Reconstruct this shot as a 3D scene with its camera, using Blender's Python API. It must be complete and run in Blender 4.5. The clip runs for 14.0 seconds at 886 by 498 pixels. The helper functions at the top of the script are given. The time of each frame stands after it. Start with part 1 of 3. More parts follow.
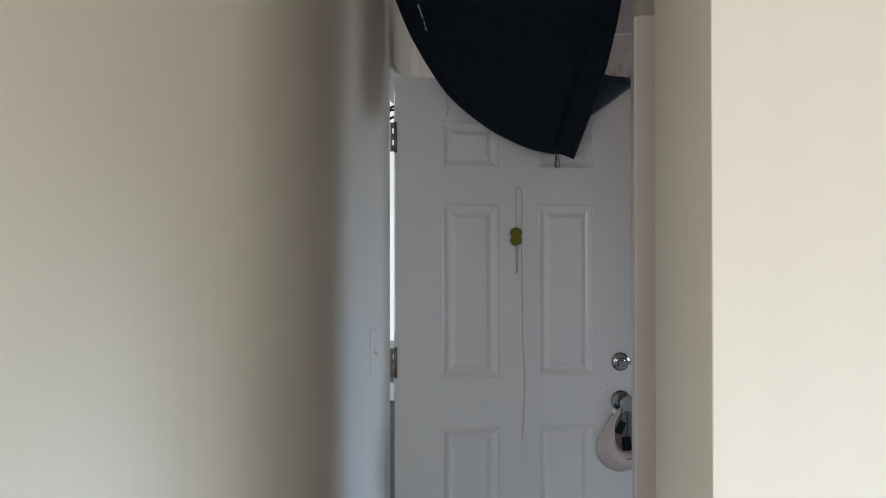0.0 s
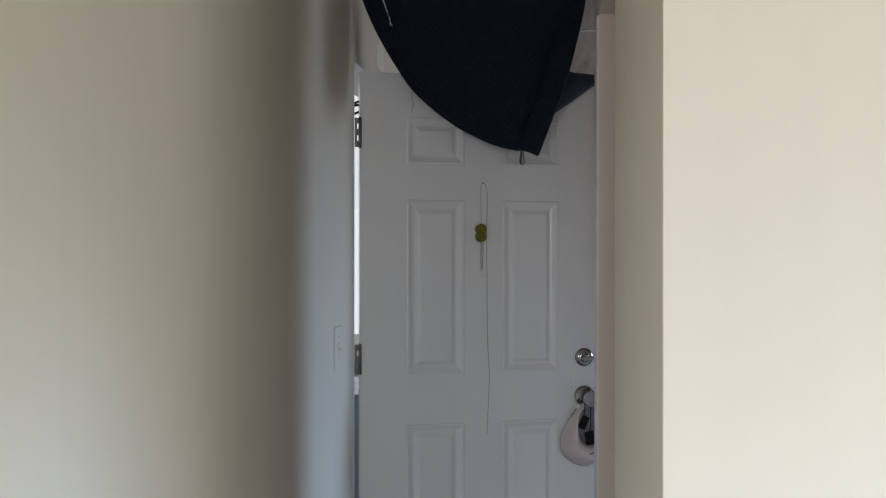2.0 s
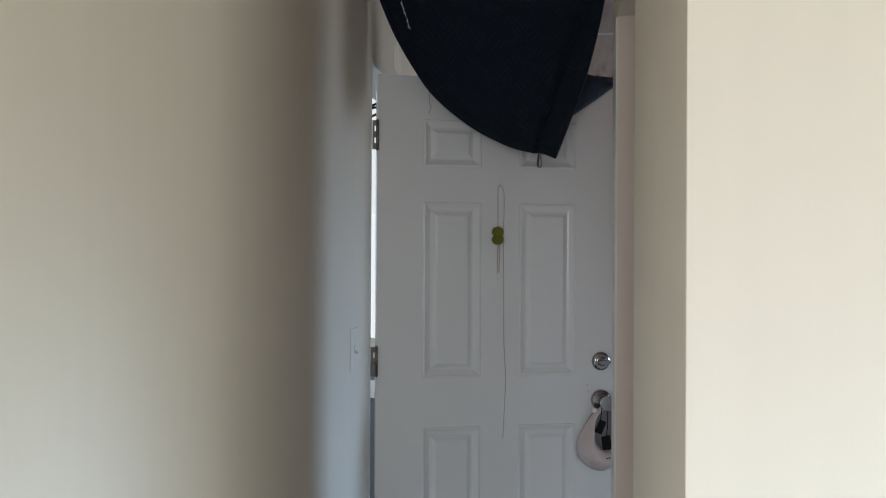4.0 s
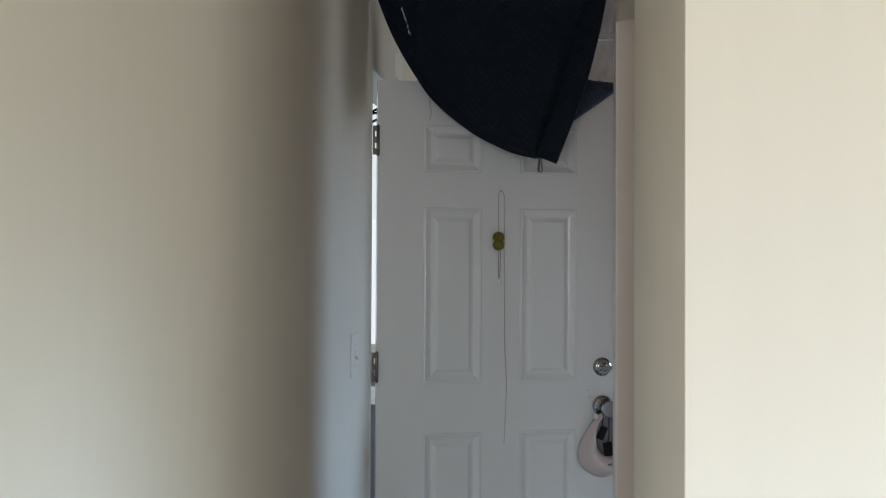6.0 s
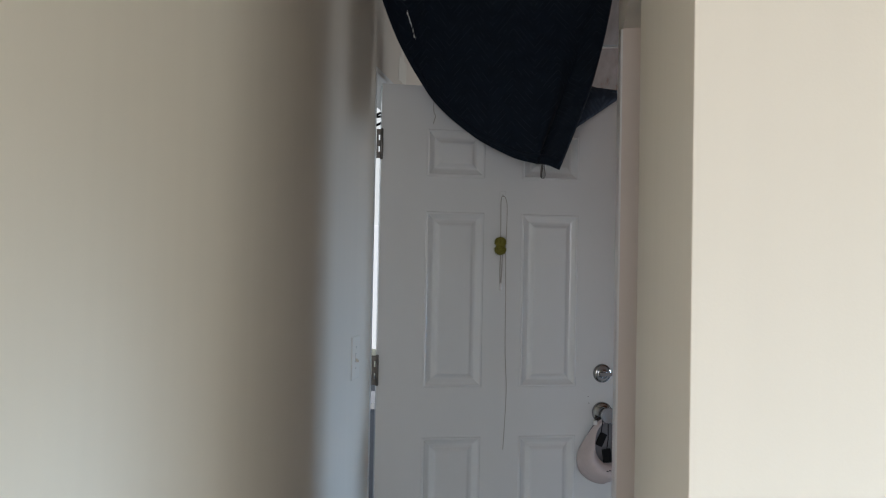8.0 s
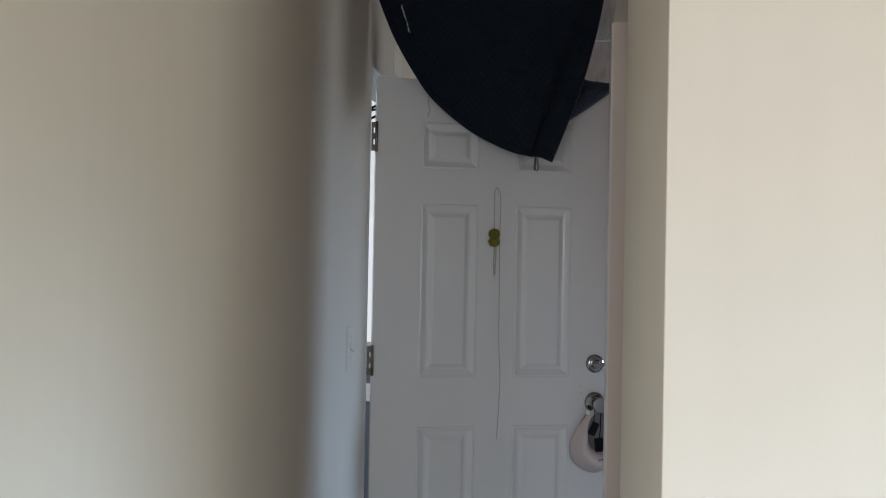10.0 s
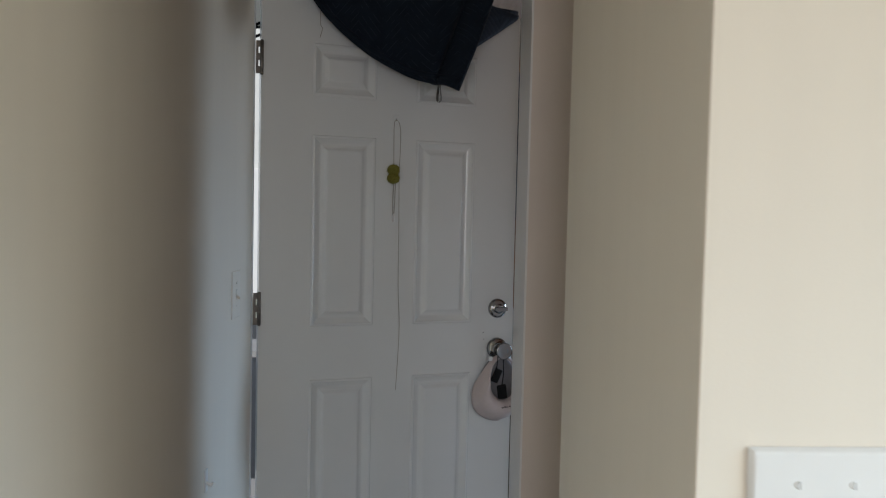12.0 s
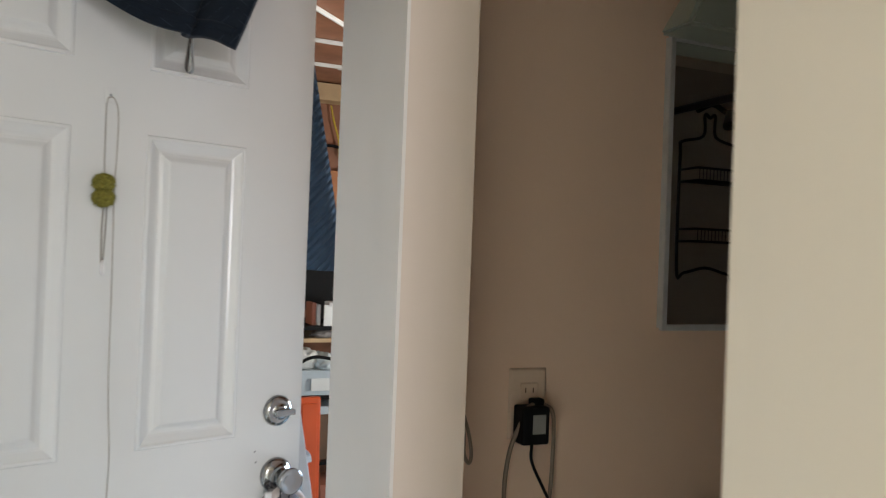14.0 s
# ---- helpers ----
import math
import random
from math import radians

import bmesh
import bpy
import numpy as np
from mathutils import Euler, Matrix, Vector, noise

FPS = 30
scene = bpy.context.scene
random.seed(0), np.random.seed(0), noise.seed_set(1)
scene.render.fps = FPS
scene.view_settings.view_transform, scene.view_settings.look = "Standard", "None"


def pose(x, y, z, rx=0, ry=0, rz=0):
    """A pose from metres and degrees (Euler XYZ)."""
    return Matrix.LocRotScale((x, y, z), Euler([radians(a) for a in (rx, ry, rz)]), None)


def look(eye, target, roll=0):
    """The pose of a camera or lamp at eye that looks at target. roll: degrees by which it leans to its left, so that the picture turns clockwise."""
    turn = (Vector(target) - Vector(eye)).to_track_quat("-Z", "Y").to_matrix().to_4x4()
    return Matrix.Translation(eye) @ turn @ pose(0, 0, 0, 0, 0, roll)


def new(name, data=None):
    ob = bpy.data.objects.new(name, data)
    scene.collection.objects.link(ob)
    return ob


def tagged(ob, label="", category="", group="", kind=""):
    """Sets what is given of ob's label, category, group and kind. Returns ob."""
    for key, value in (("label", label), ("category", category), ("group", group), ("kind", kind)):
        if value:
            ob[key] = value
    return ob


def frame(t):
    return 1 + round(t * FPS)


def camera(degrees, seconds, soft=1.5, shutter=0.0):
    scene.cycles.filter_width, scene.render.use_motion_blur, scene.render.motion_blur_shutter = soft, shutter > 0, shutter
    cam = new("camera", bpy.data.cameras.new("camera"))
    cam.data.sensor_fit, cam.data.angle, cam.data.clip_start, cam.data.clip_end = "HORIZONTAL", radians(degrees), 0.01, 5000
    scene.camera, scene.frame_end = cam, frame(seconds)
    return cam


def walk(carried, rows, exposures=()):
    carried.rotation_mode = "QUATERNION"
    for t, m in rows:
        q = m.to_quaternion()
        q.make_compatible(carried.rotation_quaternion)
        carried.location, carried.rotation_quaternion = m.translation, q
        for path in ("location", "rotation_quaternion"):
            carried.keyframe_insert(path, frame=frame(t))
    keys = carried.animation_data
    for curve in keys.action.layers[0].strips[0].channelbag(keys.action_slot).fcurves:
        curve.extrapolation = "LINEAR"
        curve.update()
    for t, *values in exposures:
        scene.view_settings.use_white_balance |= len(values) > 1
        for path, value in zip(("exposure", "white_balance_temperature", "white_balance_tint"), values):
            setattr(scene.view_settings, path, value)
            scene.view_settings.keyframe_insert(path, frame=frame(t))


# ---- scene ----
cam = camera(60.3, 14.0, soft=1.15, shutter=0.4)
ROWS = [
    (0.0, 0.592, -2.350, 1.475, 10.54, 0.41, 0.08),
    (0.5, 0.603, -2.352, 1.477, 10.43, 0.46, 0.08),
    (0.7, 0.605, -2.370, 1.497, 7.95, -0.25, 0.30),
    (1.0, 0.605, -2.375, 1.499, 8.05, -0.27, 0.30),
    (1.5, 0.607, -2.350, 1.487, 7.89, 0.05, 0.43),
    (2.0, 0.607, -2.344, 1.485, 8.28, -0.11, -0.02),
    (2.5, 0.605, -2.333, 1.480, 8.58, -0.03, -0.20),
    (3.0, 0.599, -2.346, 1.479, 8.99, 0.10, -0.29),
    (5.5, 0.605, -2.334, 1.477, 9.55, 0.48, -0.31),
    (6.0, 0.605, -2.337, 1.476, 9.56, 0.69, -0.27),
    (6.5, 0.603, -2.344, 1.479, 9.52, 0.81, -0.69),
    (7.0, 0.598, -2.344, 1.478, 9.41, 1.05, -0.96),
    (7.5, 0.597, -2.342, 1.473, 9.49, 1.15, -1.11),
    (10.0, 0.617, -2.366, 1.464, 9.42, 0.66, -1.10),
    (10.5, 0.624, -2.405, 1.441, 9.11, -0.75, -0.92),
    (11.0, 0.614, -2.391, 1.440, 9.45, -2.43, -0.57),
    (11.5, 0.564, -2.288, 1.430, 5.45, -2.69, -0.17),
    (11.7, 0.545, -2.240, 1.424, 1.35, -2.25, -0.60),
    (12.0, 0.506, -2.184, 1.414, -0.47, -2.57, -1.29),
    (12.2, 0.500, -2.092, 1.420, -0.45, -2.50, -1.75),
    (12.5, 0.492, -1.989, 1.434, -1.04, -2.40, -2.30),
    (13.0, 0.447, -1.771, 1.416, -0.45, -1.27, -2.58),
    (13.2, 0.412, -1.665, 1.416, -3.72, -0.70, -2.55),
    (13.5, 0.393, -1.520, 1.418, -14.51, 0.38, -2.45),
    (14.0, 0.410, -1.303, 1.442, -22.67, 0.55, -2.14),
]
EXPOSURES = [(0.0, 0.16, 5950, 8), (0.5, 0.16, 5950, 7), (1.0, 0.0, 5950, 8), (2.0, 0.08, 5950, 8.5), (5.5, 0.19, 5950, 5), (7.5, 0.12, 5950, 7), (10.0, 0.0, 5950, 8.5), (11.0, -0.10, 6000, 8), (12.0, -0.10, 6180, 7), (12.6, 0.35, 6300, 5), (13.2, 0.90, 6180, 8), (13.6, 1.16, 6180, 7), (14.0, 1.35, 6280, 6)]
walk(cam, [(t, pose(x, y, z, 90 + pitch, roll, yaw)) for t, x, y, z, yaw, pitch, roll in ROWS], EXPOSURES)

# ---- world and light ----
world = bpy.data.worlds.new("world")
scene.world = world
world.use_nodes = True
wn = world.node_tree
sky = wn.nodes.new("ShaderNodeTexSky")
sky.sky_type = "NISHITA"
sky.sun_disc = False
sky.sun_elevation, sky.sun_rotation = radians(45), radians(188)
wn.nodes["Background"].inputs[1].default_value = 0.12
wn.links.new(sky.outputs[0], wn.nodes["Background"].inputs[0])


def area_lamp(name, m, sx, sy, watts, colour, spread=180):
    data = bpy.data.lights.new(name, "AREA")
    data.spread = radians(spread)
    data.shape, data.size, data.size_y, data.energy, data.color = "RECTANGLE", sx, sy, watts, colour
    ob = new(name, data)
    ob.matrix_world = m
    return ob


sun = new("sun", bpy.data.lights.new("sun", "SUN"))
sun.data.energy, sun.data.angle, sun.data.color = 3.0, radians(0.6), (1.0, 0.95, 0.88)
sun.matrix_world = look((-1, -7, 7), (0, 0, 0))

# daylight in three unseen window openings: cool sky light falling in, added warm fill
area_lamp("living_window_daylight", look((0.54, -5.25, 1.50), (0.54, -1.6, 1.45)), 1.0, 1.2, 25, (0.985, 0.94, 1.0))
area_lamp("glass_door_daylight", look((3.11, -2.88, 1.70), (0.0, -1.45, -0.45)), 1.6, 0.6, 22, (0.64, 0.83, 1.0), 60)
# warm fill added for the upper left wall, no such source known
area_lamp("glass_door_warm_fill", look((3.115, -3.95, 1.15), (0.0, -1.0, 1.6)), 1.1, 1.6, 32, (0.955, 0.96, 0.85), 160)
area_lamp("store_window_daylight", look((3.12, 1.17, 1.0), (0.0, -0.30, -0.85)), 0.5, 1.1, 20, (0.45, 0.69, 1.0), 92)
# warm fill added for the wall above the door and the shelf
area_lamp("store_window_warm_fill", look((3.12, 1.17, 1.3), (0.3, 1.9, 2.2)), 0.5, 1.0, 11, (1.0, 0.95, 0.88), 110)

# ---- materials ----


def mat(name, base, rough=0.6, metal=0.0, var=0.06, scale=6.0, bump=0.0, bscale=250.0, spec=0.5, base2=None, coat=0.0, streak=0.0):
    m = bpy.data.materials.new(name)
    m.use_nodes = True
    nt = m.node_tree
    b = nt.nodes["Principled BSDF"]
    b.inputs["Roughness"].default_value, b.inputs["Metallic"].default_value = rough, metal
    b.inputs["Specular IOR Level"].default_value = spec
    b.inputs["Coat Weight"].default_value = coat
    tc = nt.nodes.new("ShaderNodeTexCoord")
    n1 = nt.nodes.new("ShaderNodeTexNoise")
    n1.inputs["Scale"].default_value, n1.inputs["Detail"].default_value = scale, 5
    nt.links.new(tc.outputs["Object"], n1.inputs["Vector"])
    ramp = nt.nodes.new("ShaderNodeValToRGB")
    lo = base2 or tuple(c * (1 - var) for c in base)
    ramp.color_ramp.elements[0].position, ramp.color_ramp.elements[1].position = 0.3, 0.7
    ramp.color_ramp.elements[0].color, ramp.color_ramp.elements[1].color = (*lo, 1), (*base, 1)
    nt.links.new(n1.outputs["Fac"], ramp.inputs["Fac"])
    nt.links.new(ramp.outputs["Color"], b.inputs["Base Color"])
    if streak:
        mp = nt.nodes.new("ShaderNodeMapping")
        mp.inputs["Scale"].default_value = (26, 26, 0.5)
        nt.links.new(tc.outputs["Object"], mp.inputs["Vector"])
        n3 = nt.nodes.new("ShaderNodeTexNoise")
        n3.inputs["Scale"].default_value, n3.inputs["Detail"].default_value = 1.0, 4
        nt.links.new(mp.outputs[0], n3.inputs["Vector"])
        r3 = nt.nodes.new("ShaderNodeValToRGB")
        r3.color_ramp.elements[0].position, r3.color_ramp.elements[1].position = 0.3, 0.7
        r3.color_ramp.elements[0].color, r3.color_ramp.elements[1].color = (1 - streak, 1 - streak, 1 - streak, 1), (1, 1, 1, 1)
        nt.links.new(n3.outputs["Fac"], r3.inputs["Fac"])
        mx = nt.nodes.new("ShaderNodeMix")
        mx.data_type, mx.blend_type = "RGBA", "MULTIPLY"
        mx.inputs[0].default_value = 1.0
        nt.links.new(ramp.outputs["Color"], mx.inputs[6])
        nt.links.new(r3.outputs["Color"], mx.inputs[7])
        nt.links.new(mx.outputs[2], b.inputs["Base Color"])
    if bump:
        n2 = nt.nodes.new("ShaderNodeTexNoise")
        n2.inputs["Scale"].default_value, n2.inputs["Detail"].default_value = bscale, 3
        nt.links.new(tc.outputs["Object"], n2.inputs["Vector"])
        bp = nt.nodes.new("ShaderNodeBump")
        bp.inputs["Strength"].default_value, bp.inputs["Distance"].default_value = bump, 0.002
        nt.links.new(n2.outputs["Fac"], bp.inputs["Height"])
        nt.links.new(bp.outputs["Normal"], b.inputs["Normal"])
    return m


def quilt(name, base, line, stitch, relief):
    """Quilted cloth with rows of zigzag stitching."""
    m = mat(name, base, 0.9, var=0.25, scale=30, spec=0.15)
    nt = m.node_tree
    b = nt.nodes["Principled BSDF"]
    b.inputs["Sheen Weight"].default_value = 0.03
    uv = nt.nodes.new("ShaderNodeTexCoord")
    sep = nt.nodes.new("ShaderNodeSeparateXYZ")
    nt.links.new(uv.outputs["UV"], sep.inputs[0])

    def op(kind, a, v):
        n = nt.nodes.new("ShaderNodeMath")
        n.operation = kind
        nt.links.new(a, n.inputs[0])
        if isinstance(v, float):
            n.inputs[1].default_value = v
        else:
            nt.links.new(v, n.inputs[1])
        return n.outputs[0]
    zig = op("MULTIPLY", op("PINGPONG", sep.outputs[0], 0.065), 1.25)
    row = op("PINGPONG", op("ADD", sep.outputs[1], zig), 0.011)
    dash = nt.nodes.new("ShaderNodeTexNoise")
    dash.inputs["Scale"].default_value = 38
    nt.links.new(uv.outputs["UV"], dash.inputs["Vector"])
    fac = op("MULTIPLY", op("LESS_THAN", row, 0.0008), op("GREATER_THAN", dash.outputs["Fac"], 0.5))
    mix = nt.nodes.new("ShaderNodeMix")
    mix.data_type = "RGBA"
    ramp = [n for n in nt.nodes if n.type == "VALTORGB"][0]
    nt.links.new(op("MULTIPLY", fac, stitch), mix.inputs[0])
    nt.links.new(ramp.outputs[0], mix.inputs[6])
    mix.inputs[7].default_value = (*line, 1)
    nt.links.new(mix.outputs[2], b.inputs["Base Color"])
    bp = nt.nodes.new("ShaderNodeBump")
    bp.inputs["Strength"].default_value, bp.inputs["Distance"].default_value = relief, 0.006
    nt.links.new(op("POWER", op("MULTIPLY", row, 90.0), 0.5), bp.inputs["Height"])
    nt.links.new(bp.outputs[0], b.inputs["Normal"])
    return m


PAINT = mat("wall_paint", (0.762, 0.686, 0.590), 0.55, var=0.03, scale=2.2, bump=0.05, bscale=330, streak=0.022)
# the wall paint again, shifted pink for the light on the wall end
PAINT_PINK_LIT = mat("wall_paint_pink_lit", (0.775, 0.66, 0.58), 0.5, var=0.03, scale=2.2, bump=0.05, bscale=330, streak=0.022)
PAINT_BATH = mat("bath_paint", (0.84, 0.605, 0.455), 0.6, var=0.04, scale=3, bump=0.1, bscale=330)
TRIM = mat("jamb_paint", (0.78, 0.77, 0.74), 0.4, var=0.04, scale=5, bump=0.05, bscale=120)
DOOR = mat("door_paint", (0.725, 0.73, 0.722), 0.2, var=0.04, scale=4, bump=0.06, bscale=160)
CEIL = mat("ceiling_paint", (0.8, 0.77, 0.70), 0.7, var=0.03, scale=3, bump=0.3, bscale=120)
FLOOR = mat("floor_wood", (0.10, 0.08, 0.058), 0.45, var=0.35, scale=7, bump=0.05, bscale=60)
# grey that paints the shade in switch slots and screw slots
SHADE = mat("slot_shade_grey", (0.30, 0.295, 0.29), 0.5, var=0.05)
PLASTIC = mat("white_plastic", (0.765, 0.75, 0.735), 0.3, var=0.02, scale=20)
CREAM = mat("cream_plastic", (0.75, 0.685, 0.60), 0.4, var=0.02, scale=20)
IVORY = mat("ivory_plastic", (0.70, 0.53, 0.40), 0.4, var=0.03, scale=20)
BLACKP = mat("black_plastic", (0.009, 0.009, 0.010), 0.6, var=0.2, scale=30, spec=0.12)
CHROME = mat("satin_nickel", (0.34, 0.335, 0.33), 0.11, metal=1.0, var=0.08, scale=30)
ALU = mat("brushed_aluminium", (0.62, 0.62, 0.62), 0.45, metal=0.35, var=0.1, scale=40)
STEEL = mat("hinge_steel", (0.17, 0.155, 0.14), 0.42, metal=0.8, var=0.2, scale=60)
MIRROR = mat("mirror_glass", (0.9, 0.9, 0.9), 0.01, metal=1.0, var=0.0)
WIREM = mat("dark_wire", (0.03, 0.03, 0.03), 0.4, metal=0.6, var=0.1, scale=30)
NAVY = quilt("navy_quilt", (0.008, 0.013, 0.022), (0.16, 0.19, 0.24), 0.11, 0.1)
BLUE = quilt("blue_quilt", (0.062, 0.098, 0.15), (0.16, 0.22, 0.30), 0.3, 1.0)
BLUE_TOP = quilt("grey_blue_quilt", (0.042, 0.056, 0.082), (0.12, 0.16, 0.21), 0.15, 0.35)
HAT = mat("pale_pink_cloth", (0.66, 0.565, 0.54), 0.85, var=0.06, scale=60, bump=0.2, bscale=900, spec=0.2)
HAT_SHADE = mat("cap_opening_shade", (0.26, 0.25, 0.26), 0.9, var=0.1, scale=40, spec=0.2)
CORDM = mat("cord_grey", (0.36, 0.33, 0.28), 0.7, var=0.15, scale=80)
CORDW = mat("cord_taupe", (0.27, 0.20, 0.15), 0.5, var=0.1, scale=60)
POM = mat("olive_yarn", (0.27, 0.24, 0.05), 0.95, var=0.4, scale=160, bump=0.8, bscale=500, spec=0.1)
WOOD = mat("brown_boards", (0.30, 0.13, 0.07), 0.6, var=0.35, scale=9, bump=0.1, bscale=40)
TAN = mat("tan_lumber", (0.52, 0.36, 0.2), 0.6, var=0.25, scale=8)
ORANGE = mat("orange_plastic", (0.62, 0.085, 0.012), 0.45, var=0.12, scale=12)
WHITEB = mat("white_card", (0.72, 0.72, 0.7), 0.6, var=0.06, scale=10)
GREYB = mat("pale_blue_bin", (0.5, 0.56, 0.6), 0.4, var=0.08, scale=10)
YELLOW = mat("yellow_cable", (0.6, 0.45, 0.03), 0.5, var=0.05)
FOIL = mat("foil_board", (0.74, 0.80, 0.85), 0.22, metal=0.6, var=0.3, scale=9, bump=0.9, bscale=22)
tree = FOIL.node_tree
stretch = tree.nodes.new("ShaderNodeMapping")
stretch.inputs["Scale"].default_value = (2.6, 0.35, 1.0)
tree.links.new([n for n in tree.nodes if n.type == "TEX_COORD"][0].outputs["Object"], stretch.inputs["Vector"])
for n in [n for n in tree.nodes if n.type == "TEX_NOISE"]:
    tree.links.new(stretch.outputs[0], n.inputs["Vector"])
GLASSY = mat("frosted_shade", (0.36, 0.40, 0.35), 0.3, var=0.03)
CONCRETE = mat("concrete", (0.32, 0.31, 0.3), 0.8, var=0.2, scale=4, bump=0.3, bscale=60)
ASPHALT = mat("asphalt", (0.028, 0.031, 0.037), 0.85, var=0.3, scale=3, bump=0.4, bscale=120)
GRASS = mat("dry_ground", (0.2, 0.2, 0.15), 0.9, var=0.3, scale=2)
STUCCO = mat("pale_stucco", (0.7, 0.69, 0.66), 0.8, var=0.06, scale=5, bump=0.3, bscale=90)
TILE = mat("shower_wall", (0.5, 0.44, 0.37), 0.35, var=0.05, scale=3)
DARKWOOD = mat("vanity_wood", (0.16, 0.09, 0.05), 0.45, var=0.3, scale=12)
BOOKA = mat("book_cover", (0.42, 0.16, 0.10), 0.6, var=0.2, scale=12)

# ---- mesh helpers ----


def box(bm, x0, x1, y0, y1, z0, z1, bevel=0.0):
    """Adds a box, with its edges rounded if bevel is given."""
    v = [bm.verts.new((x, y, z)) for x in (x0, x1) for y in (y0, y1) for z in (z0, z1)]
    fs = [bm.faces.new([v[i] for i in q]) for q in ((0, 1, 3, 2), (4, 6, 7, 5), (0, 4, 5, 1), (2, 3, 7, 6), (0, 2, 6, 4), (1, 5, 7, 3))]
    if bevel:
        es = list({e for f in fs for e in f.edges})
        bmesh.ops.bevel(bm, geom=es, offset=bevel, segments=2, affect="EDGES", profile=0.6)
    return bm


def tube(bm, pts, r, n=8):
    """Adds a round tube along points."""
    pts = [Vector(p) for p in pts]
    rings = []
    for i, p in enumerate(pts):
        d = (pts[min(i + 1, len(pts) - 1)] - pts[max(i - 1, 0)]).normalized()
        a = d.orthogonal().normalized() if not rings else (last - d * last.dot(d)).normalized()
        last = a
        c = d.cross(a)
        rings.append([bm.verts.new(p + r * (math.cos(k * math.tau / n) * a + math.sin(k * math.tau / n) * c)) for k in range(n)])
    for q, s in zip(rings, rings[1:]):
        for k in range(n):
            f = bm.faces.new((q[k], q[(k + 1) % n], s[(k + 1) % n], s[k]))
            f.smooth = True
    bm.faces.new(list(reversed(rings[0])))
    bm.faces.new(rings[-1])
    return bm


def lathe(bm, profile, m=None, n=28):
    """Adds a solid turned about z from (radius, height) pairs, placed by m."""
    m = m or Matrix()
    rings = [[bm.verts.new(m @ Vector((max(r, 1e-4) * math.cos(k * math.tau / n), max(r, 1e-4) * math.sin(k * math.tau / n), h))) for k in range(n)] for r, h in profile]
    for q, s in zip(rings, rings[1:]):
        for k in range(n):
            f = bm.faces.new((q[k], q[(k + 1) % n], s[(k + 1) % n], s[k]))
            f.smooth = True
    bm.faces.new(list(reversed(rings[0])))
    bm.faces.new(rings[-1])
    return bm


def curve_pts(pts, n=8):
    """Points of a smooth curve through pts."""
    P = [Vector(p) for p in pts]
    P = [2 * P[0] - P[1]] + P + [2 * P[-1] - P[-2]]
    out = []
    for i in range(1, len(P) - 2):
        a, b, c, d = P[i - 1:i + 3]
        for k in range(n):
            t = k / n
            out.append(0.5 * (2 * b + (c - a) * t + (2 * a - 5 * b + 4 * c - d) * t * t + (3 * b - a - 3 * c + d) * t ** 3))
    return out + [P[-2]]


def part(name, bm, material, parent=None, label=""):
    me = bpy.data.meshes.new(name)
    bmesh.ops.recalc_face_normals(bm, faces=bm.faces)
    bm.to_mesh(me)
    bm.free()
    me.materials.append(material)
    ob = new(name, me)
    ob.parent = parent
    if label:
        tagged(ob, label)
    return ob


def thing(name, m, label, category, group="", kind=""):
    ob = new(name)
    ob.matrix_basis = m
    ob.empty_display_size = 0.05
    return tagged(ob, label, category, group, kind)


def boxes(*bs, bevel=0.0):
    bm = bmesh.new()
    for b in bs:
        box(bm, *b, bevel=bevel)
    return bm


def prism(bm, pts, z0, z1, bevel=0.0):
    """An upright prism over a plan outline, its upright edges rounded if bevel is given."""
    lo = [bm.verts.new((x, y, z0)) for x, y in pts]
    hi = [bm.verts.new((x, y, z1)) for x, y in pts]
    n = len(pts)
    for k in range(n):
        bm.faces.new((lo[k], lo[(k + 1) % n], hi[(k + 1) % n], hi[k]))
    bm.faces.new(list(reversed(lo)))
    bm.faces.new(hi)
    if bevel:
        up = [e for e in bm.edges if abs(e.verts[0].co.z - e.verts[1].co.z) > 0.1]
        bmesh.ops.bevel(bm, geom=up, offset=bevel, segments=3, affect="EDGES", profile=0.5)
    return bm


def setting(name, material, *bs, label="", category="wall", bevel=0.0):
    return tagged(part(name, boxes(*bs, bevel=bevel), material), label, category, kind="structure")


# ---- the large structure ----
H = 2.44        # ceiling
XL = -0.014     # hall side of the entry wall
XR = 0.710      # hall side of the bathroom wall
setting("ground", GRASS, (-60, 60, -60, 60, -0.25, -0.13), label="dry open ground outside the house", category="ground")
setting("road", ASPHALT, (-14, -0.16, 1.9, 5.7, -0.129, -0.11), (-14, -0.16, 6.5, 8.1, -0.129, -0.11), label="grey asphalt drive beside the house", category="road")
setting("pavement", CONCRETE, (-3.0, -0.16, -1.5, 1.85, -0.128, -0.02), (-14, -0.16, 5.72, 6.48, -0.1285, -0.05), label="grey concrete landing and a pale walk across the drive", category="pavement")
setting("floor", FLOOR, (-0.15, 3.25, -5.4, 3.3, -0.12, 0.0), label="brown wooden floor", category="floor")
setting("wall_west", PAINT, (-0.154, XL, -5.4, -0.03, 0, H), (-0.154, XL, 0.90, 3.3, 0, H), (-0.154, XL, -0.03, 0.90, 2.09, H),
        label="warm off-white painted drywall with an entry opening")
wall_x = [(0.7065, -1.616), (3.25, -1.616), (3.25, -1.51), (0.808, -1.51), (0.808, -0.981), (0.712, -0.981)]
tagged(part("wall_hall", prism(bmesh.new(), wall_x, 0, 2.055, 0.0014), PAINT), "warm off-white wall turning from the living room into the hall", "wall", kind="structure")
